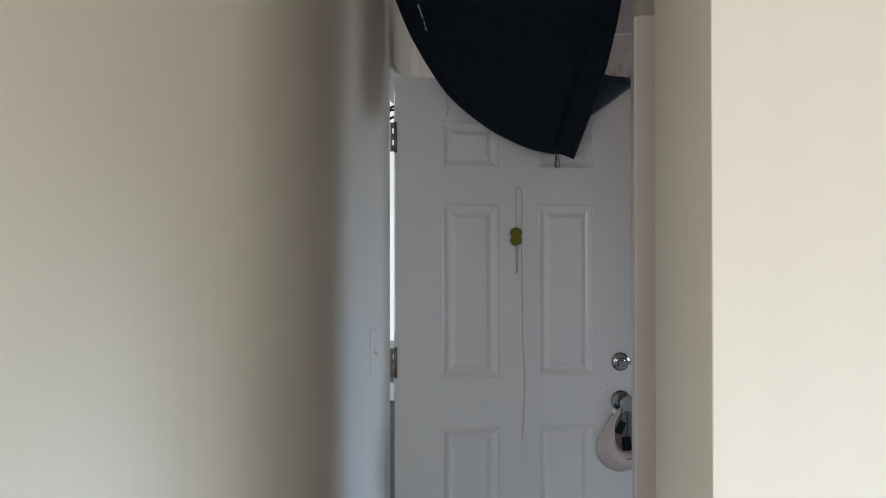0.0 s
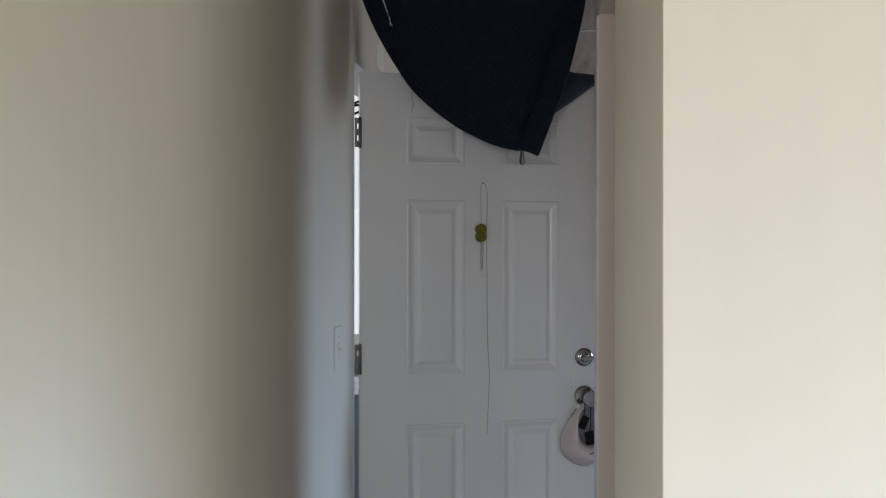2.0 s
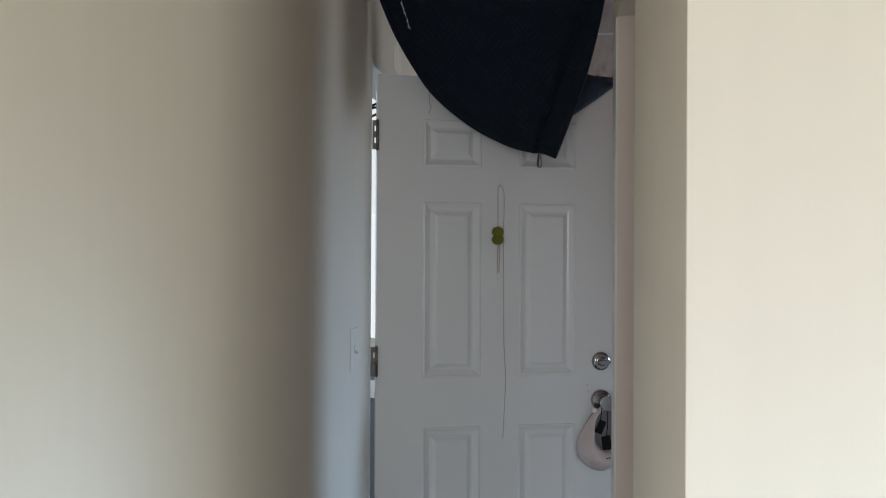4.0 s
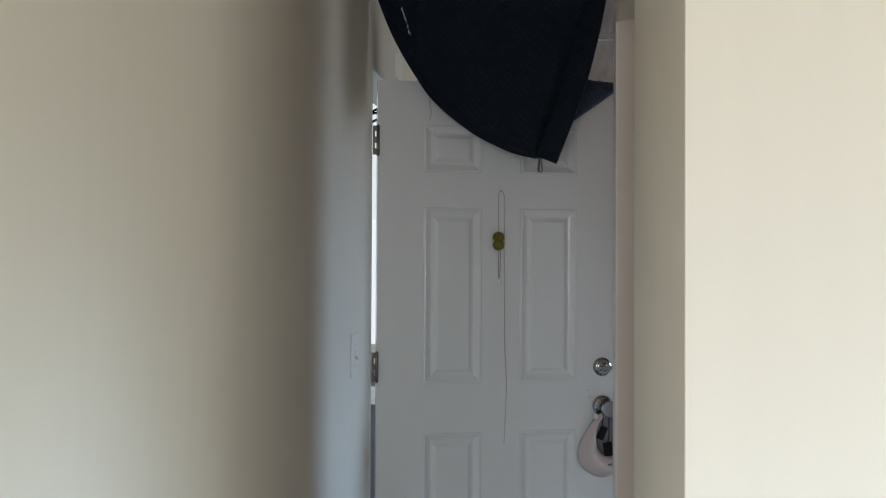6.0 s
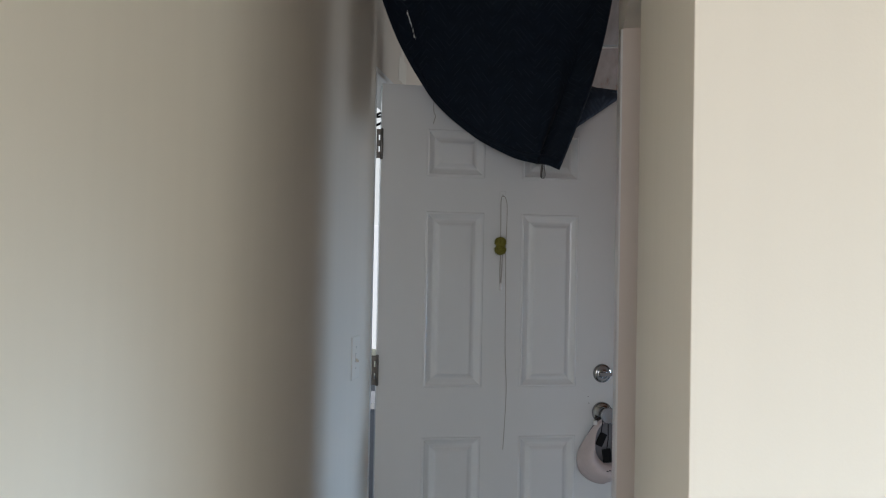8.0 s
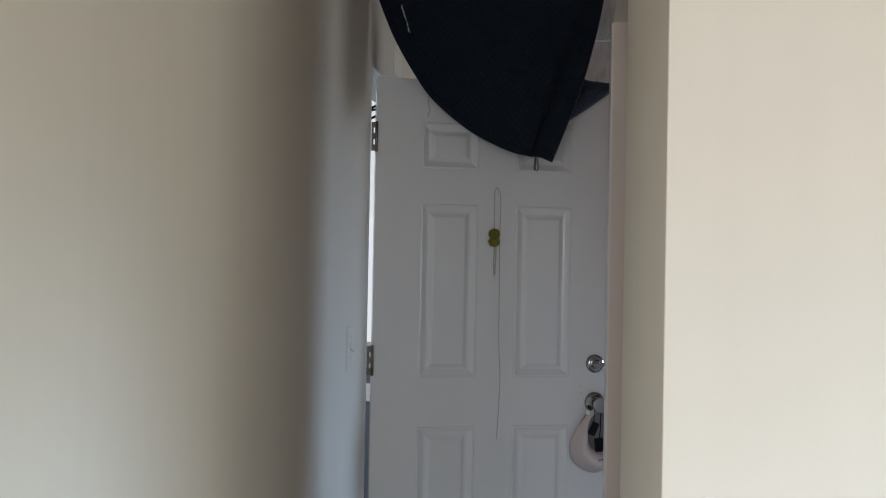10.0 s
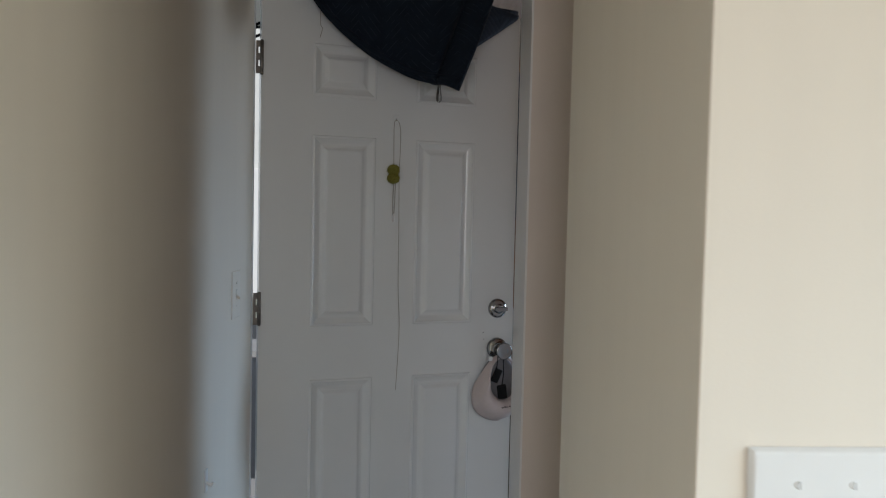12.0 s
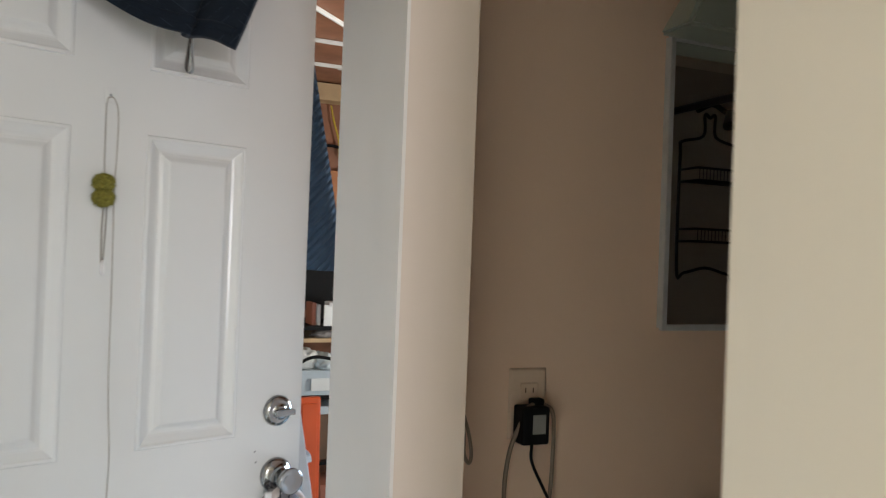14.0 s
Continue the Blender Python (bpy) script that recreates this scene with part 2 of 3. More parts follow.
stub = [(0.715, -0.444), (0.807, -0.444), (0.807, -0.21), (0.807, -0.10), (0.724, -0.10)]
tagged(part("wall_stub", prism(bmesh.new(), stub, 0, 2.055, 0.0008), PAINT_PINK_LIT), "off-white wall end between bathroom and storage room, pink light put into its paint", "wall", kind="structure")
casing = [(0.7138, -0.4444), (0.7153, -0.4444), (0.7243, -0.101), (0.7228, -0.101)]
bm = prism(bmesh.new(), casing, 0, 2.053)
prism(bm, [(0.7108, -0.4446), (0.7137, -0.4446), (0.7165, -0.345), (0.7150, -0.345), (0.7128, -0.352)], 0, 2.052)
tagged(part("trim_casing", bm, mat("casing_paint", (0.83, 0.785, 0.755), 0.4, var=0.04, scale=5, bump=0.05, bscale=120)), "white painted casing on the wall end", "trim", kind="structure")
over_x = [(0.7065, -1.616), (3.25, -1.616), (3.25, -1.51), (0.808, -1.51), (0.807, -0.10), (0.724, -0.10), (0.715, -0.444), (0.712, -0.981)]
tagged(part("wall_header", prism(bmesh.new(), over_x, 2.055, H), PAINT), "off-white wall above the bathroom opening", "wall", kind="structure")
setting("wall_bath", PAINT_BATH, (0.809, 3.25, -0.21, -0.10, 0, H), label="beige bathroom wall behind the mirror cabinet")
setting("wall_east", PAINT, (3.15, 3.25, -2.0, 0.88, 0, H), (3.15, 3.25, -5.4, -4.5, 0, H), (3.15, 3.25, -4.5, -2.0, 2.05, H), (3.15, 3.25, 1.46, 3.3, 0, H), (3.15, 3.25, 0.88, 1.46, 0, 0.45), (3.15, 3.25, 0.88, 1.46, 1.85, H),
        label="off-white outer wall with a window opening")
setting("wall_south", PAINT, (-0.154, 0.0, -5.4, -5.3, 0, H), (1.36, 3.25, -5.4, -5.3, 0, H), (0.0, 1.36, -5.4, -5.3, 0, 0.85), (0.0, 1.36, -5.4, -5.3, 2.15, H),
        label="off-white living room wall with a window opening")
setting("wall_north", WOOD, (-0.154, 3.25, 3.2, 3.3, 0, H), label="brown bare board wall of the storage room")
setting("ceiling", CEIL, (-0.154, 3.25, -5.4, -0.1, H, H + 0.12), label="white textured ceiling", category="ceiling")
setting("ceiling_storage", FOIL, (-0.154, 1.02, -0.1, 3.3, H, H + 0.12), label="bluish foil-faced board ceiling", category="ceiling")
setting("ceiling_boards", WOOD, (1.02, 3.25, -0.1, 3.3, H, H + 0.12), label="brown bare board ceiling", category="ceiling")

setting("trim_tape", ALU, (-0.013, 1.0, 1.05, 1.075, H - 0.004, H - 0.001), label="silver tape over a joint in the foil ceiling", category="tape")

# entry door frame
frame_ob = thing("door_frame", Matrix(), "white painted wooden entry door frame", "door frame", kind="structure")
part("jamb", boxes((-0.15, XL + 0.001, -0.029, -0.012, 0, 2.07), bevel=0.002), TRIM, frame_ob)
part("jamb", boxes((-0.15, XL + 0.001, 0.84, 0.899, 0, 2.07), bevel=0.002), TRIM, frame_ob)
part("head_jamb", boxes((-0.15, XL + 0.001, -0.029, 0.899, 2.07, 2.089), bevel=0.002), TRIM, frame_ob)
for k in range(3):
    bm = boxes((-0.055, -0.012, 0.050, 0.056, -0.0035, 0.0035), bevel=0.001)
    bm.transform(pose(0, 0, 1.930 + 0.017 * k, 0, -24 + 17 * (k % 2), 0))
    part("weatherstrip", bm, BLACKP, frame_ob, "torn strip of dark rubber weatherstrip")
part("door_stop", boxes((-0.13, -0.075, -0.0115, 0.002, 0, 2.068)), BLACKP, frame_ob, "dark rubber weatherstrip")

# ---- the entry door ----
ANG = 18.8
DW, DT, DZ0, DZ1 = 0.800, 0.044, 0.012, 2.04
door = thing("door_1", pose(0, 0, 0, 0, 0, ANG), "white six-panel steel entry door standing open", "door", kind="structure")
PX = ((0.148, 0.338), (0.464, 0.656))
PZ = ((1.752, 1.902), (1.077, 1.638), (0.25, 0.918))
bm = bmesh.new()
xs = [0, PX[0][0], PX[0][1], PX[1][0], PX[1][1], DW]
zs = [DZ0, PZ[2][0], PZ[2][1], PZ[1][0], PZ[1][1], PZ[0][0], PZ[0][1], DZ1]
for y in (0.0, DT):
    for i in range(5):
        for k in range(7):
            if i in (1, 3) and k in (1, 3, 5):
                continue
            bm.faces.new([bm.verts.new(c) for c in ((xs[i], y, zs[k]), (xs[i + 1], y, zs[k]), (xs[i + 1], y, zs[k + 1]), (xs[i], y, zs[k + 1]))])
for a, b in (((0, DZ0), (DW, DZ0)), ((DW, DZ0), (DW, DZ1)), ((DW, DZ1), (0, DZ1)), ((0, DZ1), (0, DZ0))):
    bm.faces.new([bm.verts.new(c) for c in ((a[0], 0, a[1]), (b[0], 0, b[1]), (b[0], DT, b[1]), (a[0], DT, a[1]))])
bmesh.ops.remove_doubles(bm, verts=bm.verts, dist=1e-5)
part("slab", bm, DOOR, door)
STEPS = ((0, 0), (0.002, -0.003), (0.007, -0.0035), (0.010, -0.001), (0.021, 0.0056), (0.025, 0.0072), (0.028, 0.0070), (0.034, 0.0042), (0.0385, 0.0007), (0.041, -0.0013), (0.043, -0.0026), (0.047, -0.0031))
for z0, z1 in PZ:
    for x0, x1 in PX:
        bm = bmesh.new()
        for side in (0, 1):
            last = None
            for inset, dep in STEPS:
                y = dep if not side else DT - dep
                ring = [bm.verts.new(c) for c in ((x0 + inset, y, z0 + inset), (x1 - inset, y, z0 + inset), (x1 - inset, y, z1 - inset), (x0 + inset, y, z1 - inset))]
                if last:
                    for k in range(4):
                        bm.faces.new((last[k], last[(k + 1) % 4], ring[(k + 1) % 4], ring[k]))
                last = ring
            bm.faces.new(last)
        part("panel", bm, DOOR, door)
for zc in (1.847, 1.133, 0.27):
    h = part("hinge", boxes((-0.0005, 0.0008, 0.002, 0.034, zc - 0.046, zc + 0.046)), STEEL, door, "worn dark steel butt hinge")
    part("leaf", boxes((-0.0155, -0.0085, -0.0075, -0.0045, zc - 0.046, zc + 0.046), bevel=0.0008), STEEL, h)
    part("pin", lathe(bmesh.new(), ((0.003, zc - 0.049), (0.0052, zc - 0.046), (0.0052, zc + 0.046), (0.003, zc + 0.049)), pose(0.001, -0.006, 0), 14), STEEL, h)
    for z0, z1 in ((-0.046, -0.026), (-0.009, 0.011), (0.028, 0.046)):
        part("knuckle", boxes((-0.0088, -0.001, -0.0085, -0.0040, zc + z0, zc + z1), bevel=0.001), STEEL, h)
face = pose(0, 0, 0, 90, 0, 0)      # lathe axis to the near side of the door
dead = part("deadbolt", lathe(bmesh.new(), ((0.031, 0), (0.031, 0.004), (0.028, 0.009), (0.02, 0.012), (0.012, 0.0125), (0.011, 0.02)), pose(0.745, 0, 1.120) @ face), CHROME, door, "satin nickel deadbolt")
part("thumb_turn", boxes((0.727, 0.769, -0.034, -0.019, 1.114, 1.126), bevel=0.003), CHROME, dead)
part("door_knob", lathe(bmesh.new(), ((0.034, 0), (0.034, 0.006), (0.027, 0.012), (0.019, 0.014), (0.018, 0.030), (0.022, 0.045), (0.026, 0.060), (0.026, 0.064), (0.022, 0.065), (0.012, 0.058)), pose(0.746, 0, 0.992) @ face), CHROME, door, "satin nickel door knob")

for x, z in ((0.699, 1.043), (0.702, 1.022)):
    part("screw_hole", lathe(bmesh.new(), ((0.0016, 0), (0.0016, 0.0004)), pose(x, -0.0002, z) @ face, 10), BLACKP, door, "small dark screw hole")

# ---- right hand switch plate, on the wall to the living room ----


def wall_plate(name, m, w, h, toggles, material, label, slots=False, deep=0.006):
    """A plate in the xz plane, its face towards -y."""
    ob = thing(name, m, label, "outlet" if slots else "light switch")
    bm = bmesh.new()
    box(bm, -w / 2, w / 2, -deep, 0, -h / 2, h / 2)
    for v in bm.verts:
        if v.co.y < -deep / 2:
            v.co.x *= 1 - deep * 1.3 / w
            v.co.z *= 1 - deep * 1.3 / h
    bmesh.ops.bevel(bm, geom=bm.edges[:], offset=deep * 0.3, segments=3, affect="EDGES", profile=0.5)
    plate = part("plate", bm, material, ob)
    for x in toggles:
        if slots:
            for z in (-0.0195, 0.0195):
                part("receptacle", boxes((x - 0.0165, x + 0.0165, -0.0085, -0.005, z - 0.014, z + 0.014), bevel=0.003), material, plate)
                # brown proud boxes carry the darkness of the slot openings
                part("slot", boxes((x - 0.008, x - 0.006, -0.0092, -0.008, z - 0.002, z + 0.006)), DARKWOOD, plate)
                part("slot", boxes((x + 0.006, x + 0.008, -0.0092, -0.008, z - 0.002, z + 0.006)), DARKWOOD, plate)
        else:
            # recess shade painted as a grey box just proud of the plate
            part("slot", boxes((x - 0.0052, x + 0.0052, -deep - 0.0003, -deep + 0.002, -0.0125, 0.0125)), SHADE, plate, "grey slot, its recess shade put into the colour")
            part("bat_base", boxes((x - 0.0043, x + 0.0045, -deep - 0.0008, -deep + 0.002, -0.0118, 0.0112), bevel=0.0003), material, plate)
            bm = bmesh.new()
            box(bm, -0.0036, 0.0036, -0.0115, 0.002, -0.0042, 0.0042, bevel=0.0010)
            for v in bm.verts:
                if v.co.y < -0.006:
                    v.co.x *= 0.82
                    v.co.z *= 0.8
            bm.transform(pose(x, -deep, -0.005, 32, 0, 0))
            part("toggle", bm, material, ob)
            for z in (-0.030, 0.030):
                screw = part("screw", lathe(bmesh.new(), ((0.0032, 0), (0.0032, 0.0004), (0.0026, 0.0009)), pose(x, -deep, z) @ face, 14), material, plate)
                part("screw_slot", boxes((x - 0.0005, x + 0.0005, -deep - 0.00105, -deep - 0.0003, z - 0.0027, z + 0.0027)), SHADE, screw)
    return ob


wall_plate("light_switch", pose(0.804, -1.6162, 1.1875, 0, -0.9, 0), 0.118, 0.117, (-0.0208, 0.0208), PLASTIC, "white two-gang toggle switch plate on the wall")
wall_plate("light_switch", pose(XL + 0.0002, -0.20, 1.195, 0, 0, 90), 0.08, 0.125, (0.0,), CREAM, "white single toggle switch plate beside the entry door", deep=0.003)

# ---- blanket over the door ----
blanket = thing("moving_blanket", pose(0, 0, 0, 0, 0, ANG), "dark navy quilted moving blanket draped over the open door", "blanket")
EDGE = curve_pts([(-0.04, -0.07, 2.41), (0.001, -0.07, 2.263), (0.059, -0.07, 2.133), (0.155, -0.07, 1.978), (0.281, -0.072, 1.874), (0.374, -0.10, 1.817), (0.441, -0.148, 1.783), (0.468, -0.18, 1.782), (0.508, -0.242, 1.758)], 8)


def sheet(fn, nu, nv, thick, material, name, parent, label=""):
    """A cloth surface fn(u, v) with u, v from 0 to 1, with thickness and UVs in metres."""
    bm = bmesh.new()
    uvl = bm.loops.layers.uv.new("uv")
    g = [[bm.verts.new(fn(i / nu, j / nv)) for j in range(nv + 1)] for i in range(nu + 1)]
    for i in range(nu):
        for j in range(nv):
            vs = (g[i][j], g[i + 1][j], g[i + 1][j + 1], g[i][j + 1])
            f = bm.faces.new(vs)
            f.smooth = True
            for lp in f.loops:
                lp[uvl].uv = (lp.vert.co.x, lp.vert.co.z)
    bmesh.ops.remove_doubles(bm, verts=bm.verts, dist=1e-4)
    ob = part(name, bm, material, parent, label)
    md = ob.modifiers.new("thickness", "SOLIDIFY")
    md.thickness, md.offset = thick, 0
    return ob


def near_drape(u, v):
    k = u * (len(EDGE) - 1)
    i = min(int(k), len(EDGE) - 2)
    b = EDGE[i].lerp(EDGE[i + 1], k - i)
    top = Vector((-0.04 + 0.775 * u, -0.07 - 0.03 * u, 2.437))
    p = top.lerp(b, v)
    p.x += 0.085 * v * (1 - v) * max(0.0, u - 0.7) / 0.3
    off = 0.05 * math.sin(math.pi * v) * math.sin(math.pi * min(u, 0.85)) + 0.01 * math.sin(7 * u + 3 * v) * v
    off += 0.020 * v ** 0.5 * math.exp(-((u - 0.765 - 0.11 * (1 - v)) / 0.06) ** 2) - 0.028 * v ** 0.5 * math.exp(-((u - 0.85 - 0.13 * (1 - v)) / 0.032) ** 2) + 0.005 * v * math.exp(-((u - 0.94) / 0.03) ** 2)
    off += 0.030 * math.exp(-((u - 0.10 - 0.16 * v) / 0.04) ** 2) * v * (1 - v ** 3) - 0.022 * math.exp(-((u - 0.18 - 0.16 * v) / 0.025) ** 2) * v * (1 - v ** 3)
    off += 0.006 * noise.noise((p.x * 9, v * 5, 1.3))
    return Vector((p.x, p.y - off, p.z))


drape = sheet(near_drape, 110, 36, 0.012, NAVY, "near_drape", blanket)


part("hem", tube(bmesh.new(), [near_drape(0.02 + 0.96 * k / 80, 0.97) + Vector((0, -0.004, 0)) for k in range(81)], 0.0085, 10), NAVY, blanket, "rolled bound edge of the blanket")


def flap(u, v):
    # folded corner lying over the door's top edge
    a = Vector((0.60 + 0.185 * u, -0.014, 2.085 - 0.045 * u))
    b = Vector((0.60 + 0.17 * u, -0.016 - 0.02 * (1 - u), 1.90 + 0.125 * u))
    p = a.lerp(b, v)
    p.y -= 0.012 * math.sin(math.pi * v) + 0.004 * noise.noise((u * 6, v * 6, 4.0))
    return p


sheet(flap, 14, 10, 0.010, BLUE_TOP, "corner_flap", blanket, "blue quilted corner of the blanket")


def over(u, v):
    x = 0.30 + 0.485 * u
    return Vector((x, -0.014 + 0.075 * v, 2.05 + 0.03 * math.sin(math.pi * v) * (1.4 - u)))


sheet(over, 14, 8, 0.010, BLUE_TOP, "top_fold", blanket)


def far_drape(u, v):
    x = 0.30 + (0.50 + 0.135 * v) * u
    z = 2.05 - 0.62 * v + 0.03 * math.sin(5 * u)
    return Vector((x, 0.062 + 0.03 * math.sin(16 * u + 2 * v) * v + 0.03 * v, z))


sheet(far_drape, 40, 24, 0.010, BLUE, "far_drape", blanket, "blue quilted back of the blanket")
LOOP = curve_pts([(0.5215, 0, 1.822), (0.519, 0, 1.795), (0.5155, 0, 1.768), (0.5165, 0, 1.757), (0.5205, 0, 1.753), (0.5255, 0, 1.758), (0.5265, 0, 1.768), (0.5235, 0, 1.795), (0.5225, 0, 1.822)], 6)


def ribbon(u, v):
    p = LOOP[min(int(u * (len(LOOP) - 1) + 0.5), len(LOOP) - 1)]
    return Vector((p.x + 0.0085 * (v - 0.5), -0.036 + 0.009 * (v - 0.5), p.z))


sheet(ribbon, len(LOOP) - 1, 3, 0.0016, mat("grey_webbing", (0.16, 0.145, 0.13), 0.7, var=0.3, scale=90), "ribbon", blanket, "grey webbing ribbon loop")
part("ribbon_edge", tube(bmesh.new(), [ribbon(k / 24, 0.0) + Vector((0, -0.0008, 0)) for k in range(12, 23)], 0.0006, 5), WHITEB, blanket, "pale selvedge of the ribbon")
# torn seam with pale stuffing
bm = bmesh.new()
for k in range(16):
    z = 2.235 - 0.0052 * k
    x = 0.060 + 0.0017 * k + random.uniform(-0.0015, 0.0015)
    w = 0.0008 + 0.0022 * abs(math.sin(k * 1.9)) ** 2
    if k in (5, 9, 12):
        continue
    tube(bm, [(x, -0.128, z), (x + random.uniform(-0.003, 0.003), -0.130, z - 0.004), (x + 0.001, -0.128, z - 0.0085)], w * 0.6, 5)
part("torn_seam", bm, WHITEB, blanket, "pale frayed stuffing in a torn seam")

# ---- things hung on the door ----
pendant = thing("pompom_cord", pose(-0.004, -0.0014, -0.006, 0, 0, ANG), "grey cord with an olive pompom on a door hook", "door ornament")
bm = bmesh.new()
tube(bm, curve_pts([(0.397, -0.006, 1.546), (0.396, -0.006, 1.62), (0.396, -0.006, 1.688), (0.402, -0.007, 1.699), (0.410, -0.006, 1.695), (0.416, -0.006, 1.67), (0.416, -0.006, 1.60), (0.414, -0.006, 1.54), (0.416, -0.006, 1.40), (0.418, -0.005, 1.20), (0.424, -0.005, 1.08), (0.420, -0.005, 0.96), (0.416, -0.005, 0.882)], 6), 0.0010, 6)
part("cord", bm, CORDM, pendant)
part("cord", tube(bmesh.new(), curve_pts([(0.398, -0.006, 1.53), (0.396, -0.006, 1.47), (0.397, -0.006, 1.415)], 4), 0.0015, 6), CORDM, pendant)
part("cord", tube(bmesh.new(), curve_pts([(0.403, -0.006, 1.53), (0.402, -0.006, 1.47), (0.400, -0.006, 1.415)], 4), 0.0012, 6), CORDM, pendant)
for z in (1.551, 1.526):
    bm = bmesh.new()
    bmesh.ops.create_icosphere(bm, subdivisions=4, radius=0.0175, matrix=pose(0.394, -0.014, z))
    c = Vector((0.394, -0.014, z))
    for v in bm.verts:
        d = v.co - c
        d.z *= 0.92
        d.x *= 1.0
        v.co = c + d * (1 + 0.16 * noise.noise(d * 260) + 0.06 * random.uniform(-1, 1))
    for k in range(1500):
        d = Vector((random.gauss(0, 1), random.gauss(0, 1), random.gauss(0, 0.85))).normalized()
        e = d.orthogonal().normalized() * 0.00035
        a = c + Vector((d.x, d.y, d.z * 0.92)) * 0.0160
        bm.faces.new([bm.verts.new(q) for q in (a - e, a + e, a + d * random.uniform(0.002, 0.0065) + Vector((random.gauss(0, 0.001), 0, random.gauss(0, 0.001) - 0.0006)))])
    part("pompom", bm, POM, pendant, "olive yarn pompom")
part("bead", lathe(bmesh.new(), ((0.0018, 0), (0.0040, 0.003), (0.0046, 0.008), (0.0034, 0.016), (0.0022, 0.026)), pose(0.399, -0.007, 1.394), 12), PLASTIC, pendant, "white plastic bead")
bm = lathe(bmesh.new(), ((0.0022, 0), (0.0022, 0.014), (0.0032, 0.016)), pose(0.403, 0, 1.703) @ face, 10)
box(bm, 0.394, 0.412, -0.0025, 0.0, 1.690, 1.716, bevel=0.001)
part("hook", bm, DOOR, pendant, "small white adhesive hook")

bm = tube(bmesh.new(), curve_pts([(0.166, -0.003, 2.03), (0.166, -0.003, 1.96), (0.172, -0.004, 1.945), (0.168, -0.004, 1.93), (0.165, -0.003, 1.918)], 5), 0.0010, 6)
tagged(part("wire", bm, CORDM), "thin dark wire hanging on the door face", "wire").matrix_basis = pose(0, 0, 0, 0, 0, ANG)

cap = thing("cap", pose(0, 0, -0.012, 0, 0, ANG), "pale pink baseball cap hanging by its strap from the door knob", "hat")


def cap_radii(a):
    """Inner and outer reach of the cap's back panels at angle a."""
    c, n = math.cos(a), math.sin(a)
    inner = 1 / math.sqrt((c / 0.047) ** 2 + (n / (0.078 if n > 0 else 0.056)) ** 2)
    wide = 0.5 - 0.5 * math.sin(a)
    outer = inner + 0.010 + (0.044 if c < 0 else 0.040) * min(1.0, 1.3 * wide ** 1.5) + 0.020 * max(0.0, -n)
    return inner, outer


def cap_shell(u, v):
    a = math.tau * u
    i, o = cap_radii(a)
    r = i + (o - i) * v
    up = max(0.0, math.sin(a))
    off = 0.050 - 0.012 * up + (0.030 * math.sin(math.pi * min(v * 1.15, 1)) - 0.040 * v * v) * (1 - 0.8 * up)
    return Vector((0.752 + r * math.cos(a), -off + 0.002 * noise.noise((u * 14, v * 3, 2.2)), 0.902 + r * math.sin(a)))


sheet(cap_shell, 56, 10, 0.003, HAT, "crown", cap)


# added grey sheet, coloured as the shaded door seen through the opening
def cap_shade(u, v):
    a = math.tau * u
    r = cap_radii(a)[1] * 0.96 * (1 - v)
    return Vector((0.752 + r * math.cos(a), -0.010 - 0.004 * v, 0.902 + r * math.sin(a)))


sheet(cap_shade, 40, 6, 0.003, HAT_SHADE, "shade_sheet", cap, "grey sheet for the shaded door behind the cap's opening")
rim = [cap_shell(k / 48, 0.0) for k in range(49)]
part("opening_edge", tube(bmesh.new(), rim, 0.0026, 6), HAT, cap)
part("strap_buckle", boxes((0.700, 0.713, -0.050, -0.042, 0.972, 0.986), bevel=0.002), PLASTIC, cap, "white plastic strap buckle")
bm = bmesh.new()
for k in range(7):
    x = 0.735 + 0.008 * k
    box(bm, x, x + 0.006, -0.0815, -0.0795, 0.829 + 0.001 * k + 0.001 * (k % 2), 0.8310 + 0.001 * k + 0.001 * ((k + 1) % 3))
part("marking", bm, BLACKP, cap, "small dark marking under the opening")

keys = thing("key_fobs", pose(0, 0, 0, 0, 0, ANG), "black key fobs on cords hanging from the door knob", "keys")
for x, z, w, tilt in ((0.723, 0.916, 0.024, 24), (0.743, 0.864, 0.030, -8)):
    part("cord", tube(bmesh.new(), [(x + 0.006, -0.052, 0.982), (x + 0.005, -0.056, z + 0.05), (x, -0.058, z + 0.018)], 0.0016, 6), BLACKP, keys)
    bm = boxes((-w / 2, w / 2, -0.005, 0.005, -0.022, 0.022), bevel=0.004)
    bm.transform(pose(x, -0.060, z, 0, tilt, 0))
    part("fob", bm, BLACKP, keys)

# ---- bathroom ----
wall_plate("wall_outlet", pose(1.023, -0.2105, 1.209), 0.070, 0.115, (0.0,), IVORY, "ivory duplex wall outlet plate", slots=True)
ad = thing("power_adapter", pose(1.018, -0.2195, 1.182), "black plug-in power adapter on the outlet", "power adapter")
part("body", boxes((-0.024, 0.024, -0.036, 0, -0.032, 0.028), bevel=0.005), BLACKP, ad)
part("sticker", boxes((-0.007, 0.016, -0.0368, -0.0359, -0.014, 0.016)), mat("grey_label", (0.3, 0.29, 0.27), 0.5), ad, "grey printed rating label")
part("lead", tube(bmesh.new(), curve_pts([(0.0, -0.022, -0.034), (0.0, -0.024, -0.060), (0.018, -0.03, -0.10), (0.045, -0.035, -0.15), (0.085, -0.045, -0.21)], 6), 0.0026, 8), BLACKP, ad)
cord = thing("extension_cord", pose(1.023, -0.212, 1.19), "taupe appliance cord plugged into the outlet", "cord")
